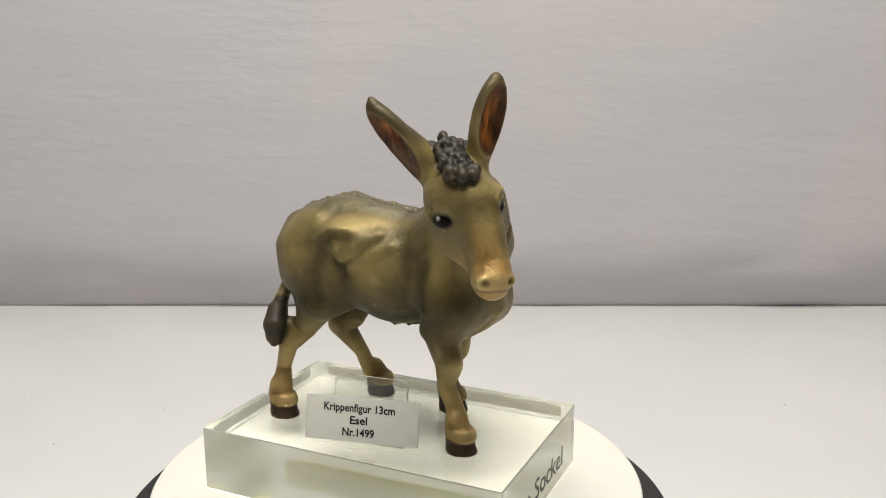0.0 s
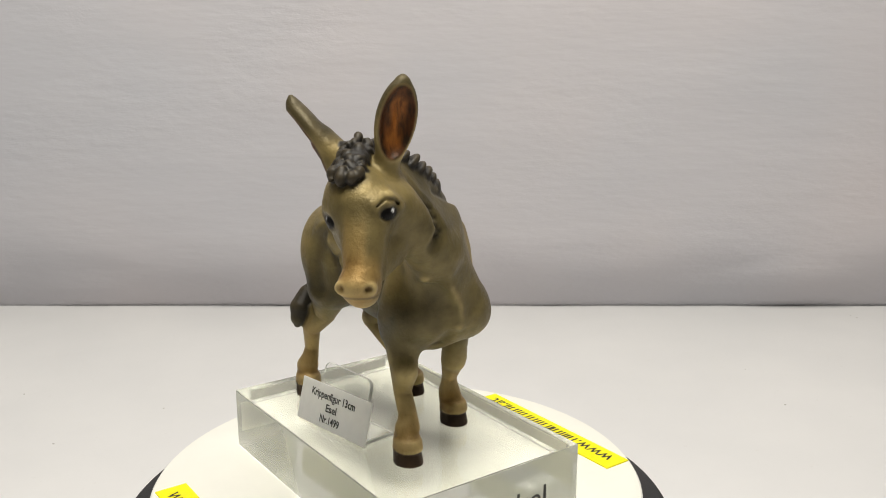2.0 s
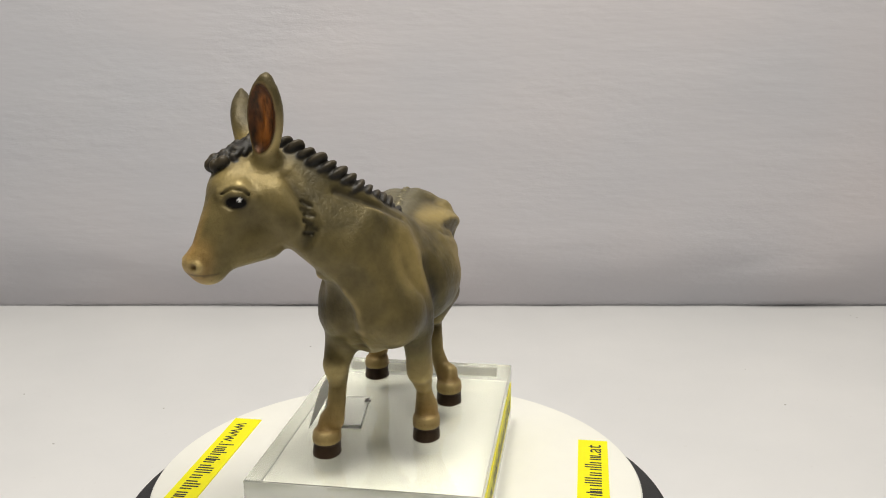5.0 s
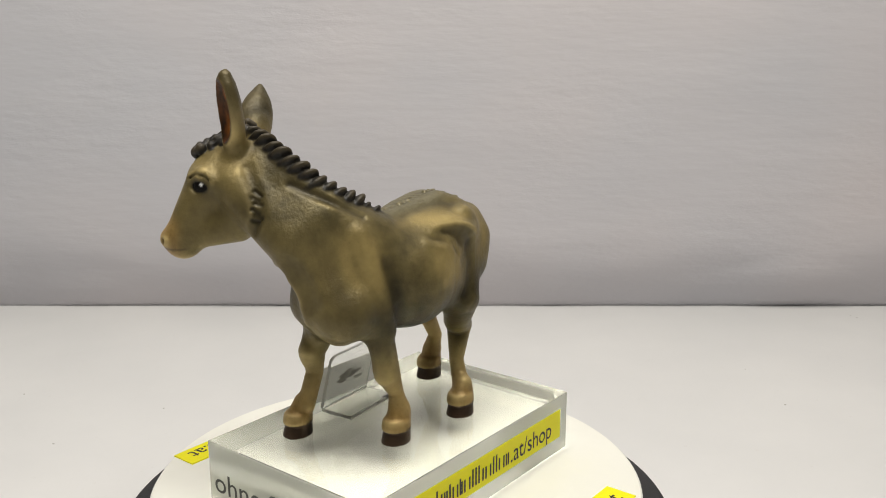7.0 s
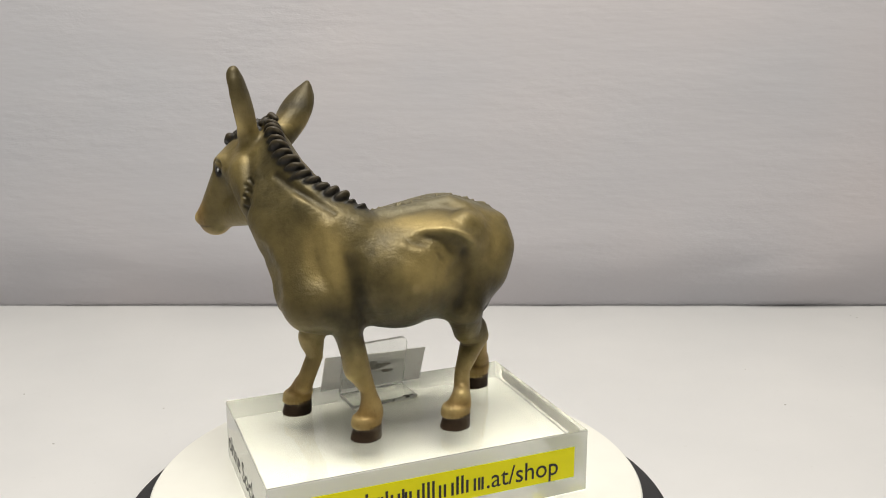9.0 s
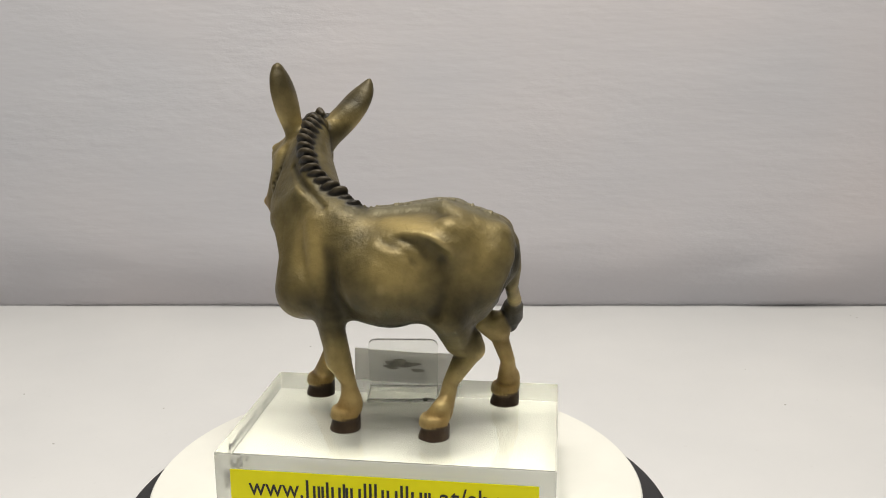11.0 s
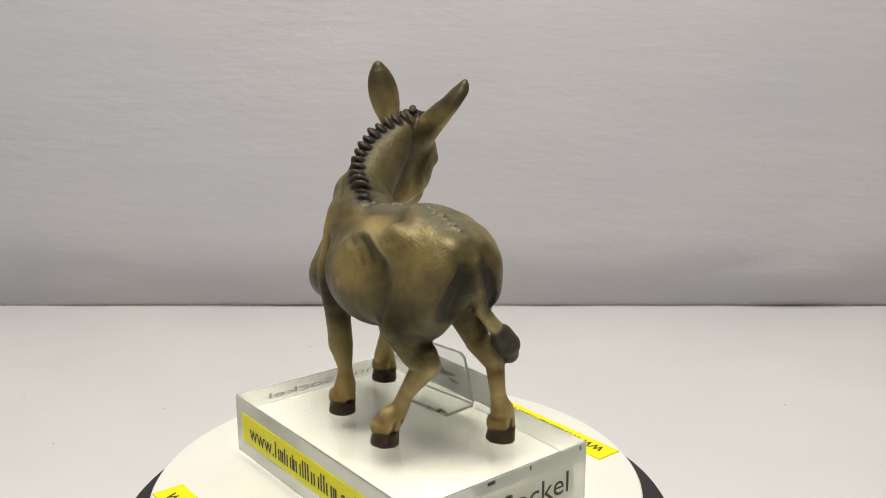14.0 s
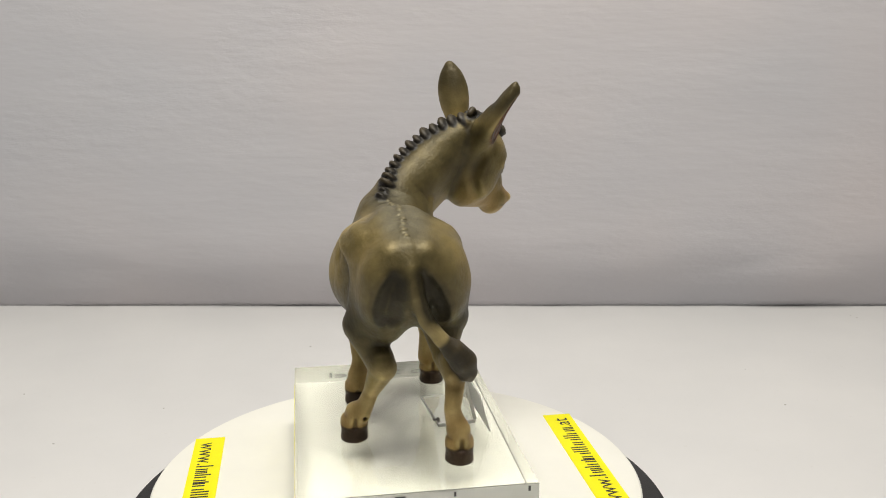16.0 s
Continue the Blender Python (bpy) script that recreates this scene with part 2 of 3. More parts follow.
# things on the disc are built in the block's own axes: x ahead, y to the figurine's left
CENTRE = Vector((-1.15, -0.51, 0)) * MM


def build_block():
    root = tagged(new("acrylic_block"), "clear acrylic display block with a yellow sticker lying on the disc", "display block")
    top = BLOCK_TOP
    bm = box((0.120, 0.0793, top - 0.0003), (CENTRE.x, CENTRE.y, top / 2 + 0.00015), 0.0005, 2)
    body = part("block", bm, ACRYLIC, root, "clear polished acrylic slab")
    body.data.materials.append(SAWN)
    for f in body.data.polygons:
        f.material_index = 0 if abs(f.normal.z) > 0.9 else 1
    body.visible_shadow = False
    x0, y0 = CENTRE.x, CENTRE.y
    m = frame_of((x0, y0 + 0.03985, 0.0129), (-1, 0, 0), (0, 0, 1))
    s = part("sticker", box((0.1085, 0.0120, 0.0002), (0, 0, 0), 0.0, 1, m), YELLOW, root, "yellow strip with a black web address")
    back = m @ Matrix.Translation((0, 0, -0.0008))
    part("backing", box((0.1085, 0.0120, 0.0002), (0, 0, 0), 0.0, 1, back), CREAM, s, "pale back of the sticker")
    bm = web_bm(".at/shop", 0.0965, 0.0070)
    bm.transform(m @ Matrix.Translation((0, 0, 0.00022)))
    part("lettering", bm, INK, s)
    # printed words on both ends; a pale film lies behind those of the rear end
    for end in (1, -1):
        place = frame_of((x0 + end * 0.06006, y0 - (0.006 if end > 0 else 0.0), 0.0098 if end > 0 else 0.0122), (0, end, 0), (0, 0, 1))
        bm = text_bm("ohne Sockel", 0.061, 0.0080)
        bm.transform(place)
        words = part("lettering", bm, INK, root, "black printed words")
        inside = place @ Matrix.Translation((0, 0, -0.00026))
        if end > 0:
            bm = text_bm("ohne Sockel", 0.061, 0.0080)
            bm.transform(inside)
            part("lettering", bm, INK, words, "black printed words seen through the block")
        else:
            part("film", box((0.066, 0.0125, 0.0001), (0, 0, 0), 0.0, 1, inside), FILM, words, "pale backing film of the print")
    # small ink dots along the upper edge of the rear end
    for dy, wide, tall in ((0.0064, 0.0034, 0.0012), (-0.0115, 0.0007, 0.0016), (-0.0362, 0.0008, 0.0018)):
        part("ink_mark", box((0.0001, wide, tall), (x0 - 0.06006, y0 + dy, top - 0.0016), 0.0, 1), INK, root, "small dark ink mark")
    return root


def build_holder():
    root = tagged(new("label_holder"), "bent clear acrylic card holder on the block", "card holder")
    root.location = (0, 0, BLOCK_TOP)
    spin = Matrix.Translation((CENTRE.x + 0.003, CENTRE.y - 0.0262, 0)) @ pose(0, 0, 0, 0, 0, 6)
    lean = spin @ pose(0, 0, 0.0012, -14)
    bm = sheet(0.028, 0.0225, 0.003, 0.0013)
    bm.transform(lean @ Matrix.Translation((0, 0, 0.0118)))
    p = part("plate", bm, HOLDER, root, "clear upright plate with rounded corners")
    p.data.materials.append(EDGE)
    for f in p.data.polygons:
        f.material_index = 0 if f.area > 1e-4 else 1
    p.visible_shadow = False
    bm = box((0.028, 0.0145, 0.0014), (0, 0.0072, 0.0008), 0.0003, 1, spin)
    f = part("foot", bm, HOLDER, root, "clear flat foot with chipped edge")
    f.visible_shadow = False
    f.data.materials.append(EDGE)
    for q in f.data.polygons:
        q.material_index = 0 if abs(q.normal.z) > 0.9 else 1
    bm = bmesh.new()
    for i in range(9):
        a, r = random.uniform(0, 6.28), random.uniform(0.0, 0.0016)
        bmesh.ops.create_icosphere(bm, subdivisions=1, radius=random.uniform(0.0004, 0.0009),
                                   matrix=spin @ Matrix.Translation((-0.0095 + 1.6 * r * math.cos(a), 0.0138 + r * math.sin(a) * 0.6, 0.0014)) @ Matrix.Diagonal((1.4, 1, 0.4, 1)))
    part("chip", bm, GLUE, root, "dark glue residue on the foot")
    bm = bmesh.new()
    for i in range(26):
        u, v = random.gauss(0, 0.0034), random.gauss(0, 0.0011)
        bmesh.ops.create_icosphere(bm, subdivisions=1, radius=random.uniform(0.0008, 0.0018),
                                   matrix=lean @ Matrix.Translation((u, 0.00072, 0.0115 + v)) @ Matrix.Diagonal((1.8, 0.05, 0.5, 1)))
    part("glue_smear", bm, SMEAR, root, "grey smear of old glue on the plate")
    return root


def build_card():
    root = tagged(new("price_card"), "small white paper card with black printed lines", "label")
    root.location = (0, 0, BLOCK_TOP)
    lean = Matrix.Translation((CENTRE.x + 0.003, CENTRE.y - 0.0282, 0)) @ pose(0, 0, 0, 0, 0, 4) @ pose(0, 0, 0.0012, -16)
    m = lean @ frame_of((-0.0015, -0.0014, 0.0082), (1, 0, 0.06), (-0.06, 0, 1))
    card = part("card", box((0.0440, 0.0158, 0.0004), (0, 0, 0), 0.0, 1, m), CARD, root)
    for words, w, dy in (("Krippenfigur 13cm", 0.0278, 0.0041), ("Esel", 0.0068, -0.0002), ("Nr.1499", 0.0124, -0.0045)):
        bm = text_bm(words, w, 0.0027, 0.022)
        bm.transform(m @ Matrix.Translation((-0.001, dy, 0.0003)))
        part("lettering", bm, INK, card)
    return root


# ---- figurine: a smooth field of blended blobs, skinned once ----
class Field:
    def __init__(self, lo, hi, step):
        self.lo, self.step = np.array(lo, float), step
        self.n = np.ceil((np.array(hi, float) - self.lo) / step).astype(int) + 1
        self.f = np.full(self.n, 50.0, np.float32)
        self.zones = {}

    def cut(self, lo, hi):
        a = np.clip(np.floor((np.array(lo) - self.lo) / self.step).astype(int), 0, self.n - 1)
        b = np.clip(np.ceil((np.array(hi) - self.lo) / self.step).astype(int) + 1, 1, self.n)
        s = tuple(slice(i, j) for i, j in zip(a, b))
        axes = [(self.lo[k] + self.step * np.arange(a[k], b[k])).astype(np.float32) for k in range(3)]
        return s, np.meshgrid(*axes, indexing="ij", sparse=True)

    def join(self, fn, lo, hi, k, sub=False, zone=""):
        m = k + 2
        s, (x, y, z) = self.cut(np.array(lo) - m, np.array(hi) + m)
        d, a = fn(x, y, z), self.f[s]
        if sub:
            h = np.maximum(k - np.abs(a + d), 0) / k
            self.f[s] = np.maximum(a, -d) + h * h * k / 4
        else:
            h = np.maximum(k - np.abs(a - d), 0) / k
            self.f[s] = np.minimum(a, d) - h * h * k / 4
        if zone:
            self.zones.setdefault(zone, []).append(fn)

    def blob(self, c, r, k=4.0, axes=None, sub=False, zone=""):
        """An ellipsoid; axes: three rows that are its own directions."""
        c, r = np.array(c, float), np.array(r, float)
        q = np.eye(3) if axes is None else np.array(axes, float)

        def fn(x, y, z):
            px, py, pz = x - c[0], y - c[1], z - c[2]
            k0 = k1 = 0
            for i in range(3):
                u = (px * q[i][0] + py * q[i][1] + pz * q[i][2]) / r[i]
                k0 = k0 + u * u
                k1 = k1 + (u / r[i]) ** 2
            k0, k1 = np.sqrt(k0), np.sqrt(k1)
            return k0 * (k0 - 1) / np.maximum(k1, 1e-6)
        ext = np.sqrt(((q * r[:, None]) ** 2).sum(0))
        self.join(fn, c - ext, c + ext, k, sub, zone)

    def limb(self, pts, k=3.0, sub=False, zone=""):
        """A chain of tapered rods through (x, y, z, radius) points."""
        pts = np.array(pts, float)

        def fn(x, y, z):
            best = None
            for a, b in zip(pts, pts[1:]):
                ab = b[:3] - a[:3]
                px, py, pz = x - a[0], y - a[1], z - a[2]
                t = np.clip((px * ab[0] + py * ab[1] + pz * ab[2]) / (ab @ ab), 0, 1)
                d = np.sqrt((px - t * ab[0]) ** 2 + (py - t * ab[1]) ** 2 + (pz - t * ab[2]) ** 2) - (a[3] + t * (b[3] - a[3]))
                best = d if best is None else np.minimum(best, d)
            return best
        r = pts[:, 3:]
        self.join(fn, (pts[:, :3] - r).min(0), (pts[:, :3] + r).max(0), k, sub, zone)

    def hoof(self, c, foot, top, h, zone):
        """An upright wedge of oval plan that narrows to its top and has a flat sole."""
        def fn(x, y, z):
            t = np.clip(z / h, 0, 1)
            a, b = foot[0] + t * (top[0] - foot[0]), foot[1] + t * (top[1] - foot[1])
            q = np.sqrt(((x - c[0] + 0.9 * t) / a) ** 2 + ((y - c[1]) / b) ** 2)
            side = (q - 1) * np.minimum(a, b)
            return np.maximum(np.maximum(side, z - h), -z)
        self.join(fn, (c[0] - foot[0], c[1] - foot[1], 0), (c[0] + foot[0], c[1] + foot[1], h), 0.7, False, zone)

    def meet(self, start, way):
        """The first place at which a line from outside enters the body."""
        p, w = np.array(start, float), np.array(way, float)
        w /= np.linalg.norm(w)
        for i in range(400):
            q = np.clip(np.round((p - self.lo) / self.step).astype(int), 0, self.n - 1)
            if self.f[tuple(q)] < 0:
                break
            p = p + w * 0.25
        return p

    def groove(self, pts, way, k, sub=True, zone=""):
        """A furrow (or a swelling) laid on the surface: (x, y, z, radius, depth) seen along way."""
        w = np.array(way, float) / np.linalg.norm(way)
        out = []
        for x, y, z, r, depth in pts:
            p = self.meet(np.array((x, y, z)) - w * 40, w)
            if np.linalg.norm(p - np.array((x, y, z)) + w * 40) > 75:
                continue
            p = p - w * (r - depth) if sub else p + w * (r - depth)
            out.append((*p, r))
        if len(out) > 1:
            self.limb(out, k, sub, zone)

    def near(self, zone, p, soft):
        d = np.full(len(p), 99.0)
        for fn in self.zones.get(zone, ()):
            d = np.minimum(d, fn(p[:, 0], p[:, 1], p[:, 2]))
        return np.clip(1.0 - np.maximum(d - 0.1, 0) / soft, 0, 1)

    def relief(self, p, r):
        """How far the surface swells (+) or sinks (-) at p, judged over about r."""
        n = max(1, int(r / self.step / 2))
        v = (self.f < 0).astype(np.float32)
        for turn in range(2):
            for ax in range(3):
                c = np.cumsum(np.pad(v, [(n + 1, n) if i == ax else (0, 0) for i in range(3)]), axis=ax, dtype=np.float32)
                hi, lo = [slice(None)] * 3, [slice(None)] * 3
                hi[ax], lo[ax] = slice(2 * n + 1, None), slice(0, -(2 * n + 1))
                v = (c[tuple(hi)] - c[tuple(lo)]) / (2 * n + 1)
        q = (p - self.lo) / self.step
        a = np.clip(np.floor(q).astype(int), 0, self.n - 2)
        f = q - a
        out = 0
        for i in (0, 1):
            for j in (0, 1):
                for k in (0, 1):
                    w = abs(1 - i - f[:, 0]) * abs(1 - j - f[:, 1]) * abs(1 - k - f[:, 2])
                    out = out + w * v[a[:, 0] + i, a[:, 1] + j, a[:, 2] + k]
        return 0.5 - out

    def skin(self):
        f = self.f
        neg = f < 0
        n = self.n
        corner = [(i, j, k) for i in (0, 1) for j in (0, 1) for k in (0, 1)]
        view = lambda a, o: a[o[0]:n[0] - 1 + o[0], o[1]:n[1] - 1 + o[1], o[2]:n[2] - 1 + o[2]]
        count = sum(view(neg, o).astype(np.int8) for o in corner)
        cells = np.argwhere((count > 0) & (count < 8))
        index = np.full(n - 1, -1, np.int64)
        index[tuple(cells.T)] = np.arange(len(cells))
        val = {o: f[tuple((cells + o).T)] for o in corner}
        total, weight = np.zeros((len(cells), 3)), np.zeros(len(cells))
        for a in corner:
            for ax in range(3):
                if a[ax]:
                    continue
                b = tuple(1 if i == ax else a[i] for i in range(3))
                va, vb = val[a], val[b]
                hit = (va < 0) != (vb < 0)
                t = np.where(hit, va / np.where(hit, va - vb, 1), 0)
                p = np.tile(np.array(a, float), (len(cells), 1))
                p[:, ax] += t
                total += p * hit[:, None]
                weight += hit
        verts = self.lo + self.step * (cells + total / weight[:, None])
        faces = []
        for ax in range(3):
            u, v = (ax + 1) % 3, (ax + 2) % 3
            lo, hi = [slice(1, None)] * 3, [slice(1, None)] * 3
            lo[ax], hi[ax] = slice(0, -1), slice(1, None)
            s0, s1 = neg[tuple(lo)], neg[tuple(hi)]
            for flip, hit in ((0, s0 & ~s1), (1, ~s0 & s1)):
                c = np.argwhere(hit)
                c[:, [u, v]] += 1
                ring = []
                for du, dv in ((1, 1), (0, 1), (0, 0), (1, 0)):
                    q = c.copy()
                    q[:, u] -= du
                    q[:, v] -= dv
                    q = np.minimum(q, n - 2)
                    ring.append(index[tuple(q.T)])
                quad = np.stack(ring, 1)
                faces.append(quad[:, ::-1] if flip else quad)
        faces = np.concatenate(faces)
        return verts, faces[(faces >= 0).all(1)]


def head(s, l, z):
    """From the head's own axes (ahead along the muzzle, to its left, up)."""
    return (0.74 * s + 0.67 * l, -0.67 * s + 0.74 * l, z)


HEAD_AXES = ((0.741, -0.671, 0), (0.671, 0.741, 0), (0, 0, 1))


def ear(F, base, mid, tip, face):
    a, m, b = Vector(base), Vector(mid), Vector(tip)
    w = (b - a).normalized()
    o = Vector(face)
    o = (o - w * o.dot(w)).normalized()
    axes = (w.cross(o), o, w)
    L = (b - a).length
    c = a.lerp(b, 0.44) * 0.5 + m * 0.5 - w * 0.8
    F.blob(c, (6.3, 3.9, L * 0.44), 2.0, axes)
    F.limb([(*(a - w * 3), 3.8), (*a.lerp(m, 0.5), 4.1), (*m, 3.4), (*m.lerp(b, 0.5), 2.5), (*m.lerp(b, 0.82), 1.6), (*(b - w * 0.9), 0.9)], 3.0)
    F.blob(c + o * 4.0 - w * 0.3, (5.5, 4.8, L * 0.42), 0.8, axes, True, "ear")
    F.limb([(*(c - o * 0.2 - w * L * 0.28), 0.5), (*(c - o * 0.5 + w * L * 0.16), 0.4)], 1.0, False, "flame")


def sculpt():
    F = Field((-57, -66, -1.5), (72, 33, 137), 0.5)
    # trunk
    F.blob((2.9, 2.1, 58.8), (23.6, 21.1, 20.5), 1)
    F.blob((-14.2, 0.6, 71.8), (17.1, 22.6, 9.4), 8)
    F.blob((-26.2, 6.5, 60.3), (12.8, 9.6, 20.5), 7)
    F.blob((-29.1, -7.2, 63.3), (10.8, 14.4, 16.7), 7)
    F.blob((27.0, -2.2, 55.9), (13.7, 11.4, 20.5), 8)
    F.blob((24.9, 4.4, 61.2), (9.1, 6.2, 18.3), 6)
    F.blob((24.0, -9.0, 60.0), (9.0, 9.0, 17.0), 6)
    F.limb([(12.4, 2.3, 71.0, 5.1), (-4.2, -0.6, 71.5, 6.6), (-19.1, 0.2, 76.0, 7.6), (-32.6, 2.0, 64.3, 11.0)], 8)
    F.limb([(31.6, -11.7, 50.4, 8.1), (35.2, 6.4, 50.0, 9.7)], 7)
    # neck
    F.limb([(20.4, 1.2, 69.9, 12.0), (32.1, -5.6, 81.1, 10.8), (38.9, -27.3, 97.9, 7.0)], 9)
    F.limb([(35.5, -1.8, 58.9, 10.7), (41.8, -9.7, 74.5, 9.2), (47.2, -29.7, 92.3, 8.5)], 8)
    F.limb([(17.8, 5.2, 76.3, 4.3), (25.4, -2.8, 82.8, 3.9), (31.9, -6.8, 89.1, 3.8), (36.9, -16.0, 97.0, 4.0), (38.0, -30.0, 104.0, 4.5)], 6)
    # head
    F.blob((44.3, -39.6, 94.9), (11.2, 10.5, 11.3), 5, HEAD_AXES)
    F.blob((43.4, -37.6, 84.8), (9.2, 8.8, 9.0), 5, HEAD_AXES)
    F.limb([(50.3, -41.1, 92.5, 8.4), (58.6, -47.1, 76.8, 5.5)], 4)
    F.blob((59.2, -49.0, 73.7), (6.4, 6.1, 4.9), 2.0, HEAD_AXES)
    F.blob((58.6, -47.4, 70.5), (5.2, 4.7, 4.0), 2, HEAD_AXES)
    F.limb([(46.6, -33.3, 79.5, 7.4), (57.0, -46.2, 73.5, 3.9)], 4)
    # legs: shoulder or hip down to the fetlock
    F.limb([(25.2, -11.9, 54.1, 8.6), (25.8, -12.9, 42.3, 6.6), (29.6, -14.9, 31.5, 4.7), (29.0, -15.0, 23.0, 3.2), (33.8, -15.0, 11.4, 3.2)], 5)
    F.limb([(31.3, 10.6, 53.7, 5.6), (24.0, 12.4, 43.2, 5.0), (20.2, 13.0, 25.8, 4.5), (16.9, 13.7, 18.3, 2.8), (15.9, 14.3, 10.6, 3.7)], 5)
    F.limb([(-25.3, 7.8, 58.4, 9.2), (-20.6, 14.4, 44.8, 7.2), (-23.4, 10.4, 34.6, 5.2), (-27.4, 8.4, 30.8, 4.9), (-20.8, 12.2, 19.4, 2.8), (-19.0, 15.7, 10.2, 3.2)], 5)
    F.limb([(-24.5, -11.6, 58.8, 10.2), (-23.8, -13.2, 48.1, 9.1), (-30.0, -12.6, 35.6, 4.2), (-36.5, -15.6, 28.5, 3.5), (-40.2, -13.9, 19.0, 2.8), (-40.0, -15.5, 12.5, 3.7)], 5)
    F.limb([(-28.5, 8.6, 35.0, 3.4), (-29.6, 8.2, 31.4, 2.8)], 3)
    F.limb([(-36.0, -13.6, 36.0, 3.2), (-38.2, -14.4, 31.4, 2.7)], 3)
    F.limb([(-21.5, 10.5, 70, 6.4), (-18.5, 11.2, 58, 6.4), (-15.5, 10.2, 48, 5.6)], 6)
    F.limb([(-21.5, -10.0, 70, 6.2), (-18, -10.6, 58, 6.2), (-16, -10.4, 49, 5.6)], 6)
    # feet: hair over the hoof, then the hoof itself
    for fx, fy, sx, sy in ((36.4, -17.6, 0.9, -0.1), (18.7, 14.7, 0.9, 0.1), (-15.0, 18.1, 0.9, 0.15), (-38.5, -16.5, 0.9, 0)):
        F.limb([(fx - 3.2 * sx, fy - sy, 11.6, 3.2), (fx - 1.0 * sx, fy, 8.2, 3.7)], 2.5)
        F.blob((fx - 0.6 * sx, fy, 7.2), (5.2, 4.6, 2.5), 1.4)
        F.blob((fx - 5.0 * sx, fy - sy, 8.6), (2.2, 2.6, 2.9), 1.6)
        F.hoof((fx - 0.3 * sx, fy), (5.9, 5.1), (5.0, 4.5), 5.4, "hoof")
        for i in range(19):
            a = radians(-150 + 300 * i / 18)
            F.limb([(fx - 0.8 * sx + 4.2 * math.cos(a), fy + 3.7 * math.sin(a), 8.0, 0.9), (fx - 0.6 * sx + 5.0 * math.cos(a), fy + 4.35 * math.sin(a), 5.6 + random.uniform(-0.15, 0.1), 0.7)], 0.9)
        F.groove([(fx - 7 * sx, fy, 9.5, 0.8, 0.6), (fx - 6.5 * sx, fy, 6.0, 0.8, 0.5)], (sx, 0, 0), 0.8)
    # muscles: the hollow before each hip under a sharp lip, the fold before the thigh, ribs, shoulder and buttocks
    F.groove([(2, 0, 72.6, 3.0, 0.4), (-4, 0, 73.6, 3.6, 1.6), (-9, 0, 73.6, 4.2, 2.4), (-14, 0, 71.6, 4.6, 2.6), (-18.5, 0, 67.0, 4.4, 1.6), (-20.0, 0, 61, 4.2, 0.7), (-17.5, 0, 54, 4, 0.6), (-15.0, 0, 48, 3.6, 0.5)], (0, -1, 0), 1.8)
    F.blob((-11.5, 23.2, 69.5), (6.0, 3.6, 5.6), 2.2, None, True)
    F.groove([(7, 0, 77.0, 2.6, 0.2), (-2, 0, 78.0, 2.6, 0.5), (-10, 0, 79.2, 2.8, 0.8), (-18, 0, 79.0, 3.4, 1.2), (-22.5, 0, 75, 3.4, 0.9), (-24.5, 0, 68, 3.4, 0.6)], (0, -1, -0.6), 2.6, False)
    F.blob((-20.3, 15.0, 77.6), (3.6, 3.0, 3.0), 3.0)
    F.groove([(4.5, 0, 70.4, 1.7, 0.3), (-1.5, 0, 68.0, 2.0, 0.5), (-5, 0, 65.6, 1.9, 0.5), (-8.0, 0, 62.0, 1.6, 0.2)], (0, -1, 0), 2.2, False)
    F.groove([(0, 0, 72.4, 1.4, 0.2), (-5.5, 0, 70.6, 1.7, 0.6), (-9, 0, 68.2, 1.7, 0.6), (-11.6, 0, 64.6, 1.4, 0.2)], (0, -1, 0), 2.0, False)
    F.groove([(14, 0, 56, 13, 0.4), (2, 0, 56, 15, 0.9), (-6, 0, 55, 12, 0.6)], (0, -1, 0), 7, False)
    F.groove([(-8, 0, 74.2, 4, 0.8), (-14, 0, 73.4, 4.5, 2.4), (-17, 0, 69, 4.5, 1.6), (-19, 0, 60, 4.6, 0.9), (-17.5, 0, 50, 4.5, 0.6)], (0, 1, 0), 2.2)
    F.groove([(3, 0, 77.5, 3.0, 0.1), (-6, 0, 78.6, 3.2, 0.4), (-14, 0, 79.0, 3.6, 0.8), (-20.5, 0, 77, 3.8, 0.7), (-22.5, 0, 70, 3.8, 0.3)], (0, 1, -0.6), 3.6, False)
    F.groove([(2, 0, 73.4, 1.8, 0.1), (-5, 0, 70.0, 1.9, 0.4), (-11, 0, 66.1, 1.6, 0.1)], (0, 1, 0), 2.4, False)
    F.groove([(7, 0, 70, 1.8, 0.1), (0, 0, 66.5, 1.9, 0.3), (-7, 0, 62.0, 1.6, 0.1)], (0, 1, 0), 2.4, False)
    for side in (-1, 1):
        w = (0, -side, 0)
        F.groove([(-35, 0, 73, 4.5, 0.3), (-33, 0, 66, 6, 0.7), (-30, 0, 56, 6, 0.6)], (0.35, -side, 0), 5, False)
        # back edge of the shoulder, with the furrow behind it
        F.groove([(24.0, 0, 66, 4.4, 0.05), (23.0, 0, 60, 4.4, 0.45), (21.6, 0, 54, 4.0, 0.9), (19.4, 0, 49.5, 3.2, 1.0), (17, 0, 45.5, 2.6, 0.6)], w, 3.6)
        F.groove([(28.3, 0, 77, 3.0, 0.5), (27.8, 0, 70, 3.4, 0.6), (27.0, 0, 60, 3.2, 0.8), (24.4, 0, 50, 2.8, 0.9), (22.6, 0, 43, 2.4, 0.4)], w, 3, False)
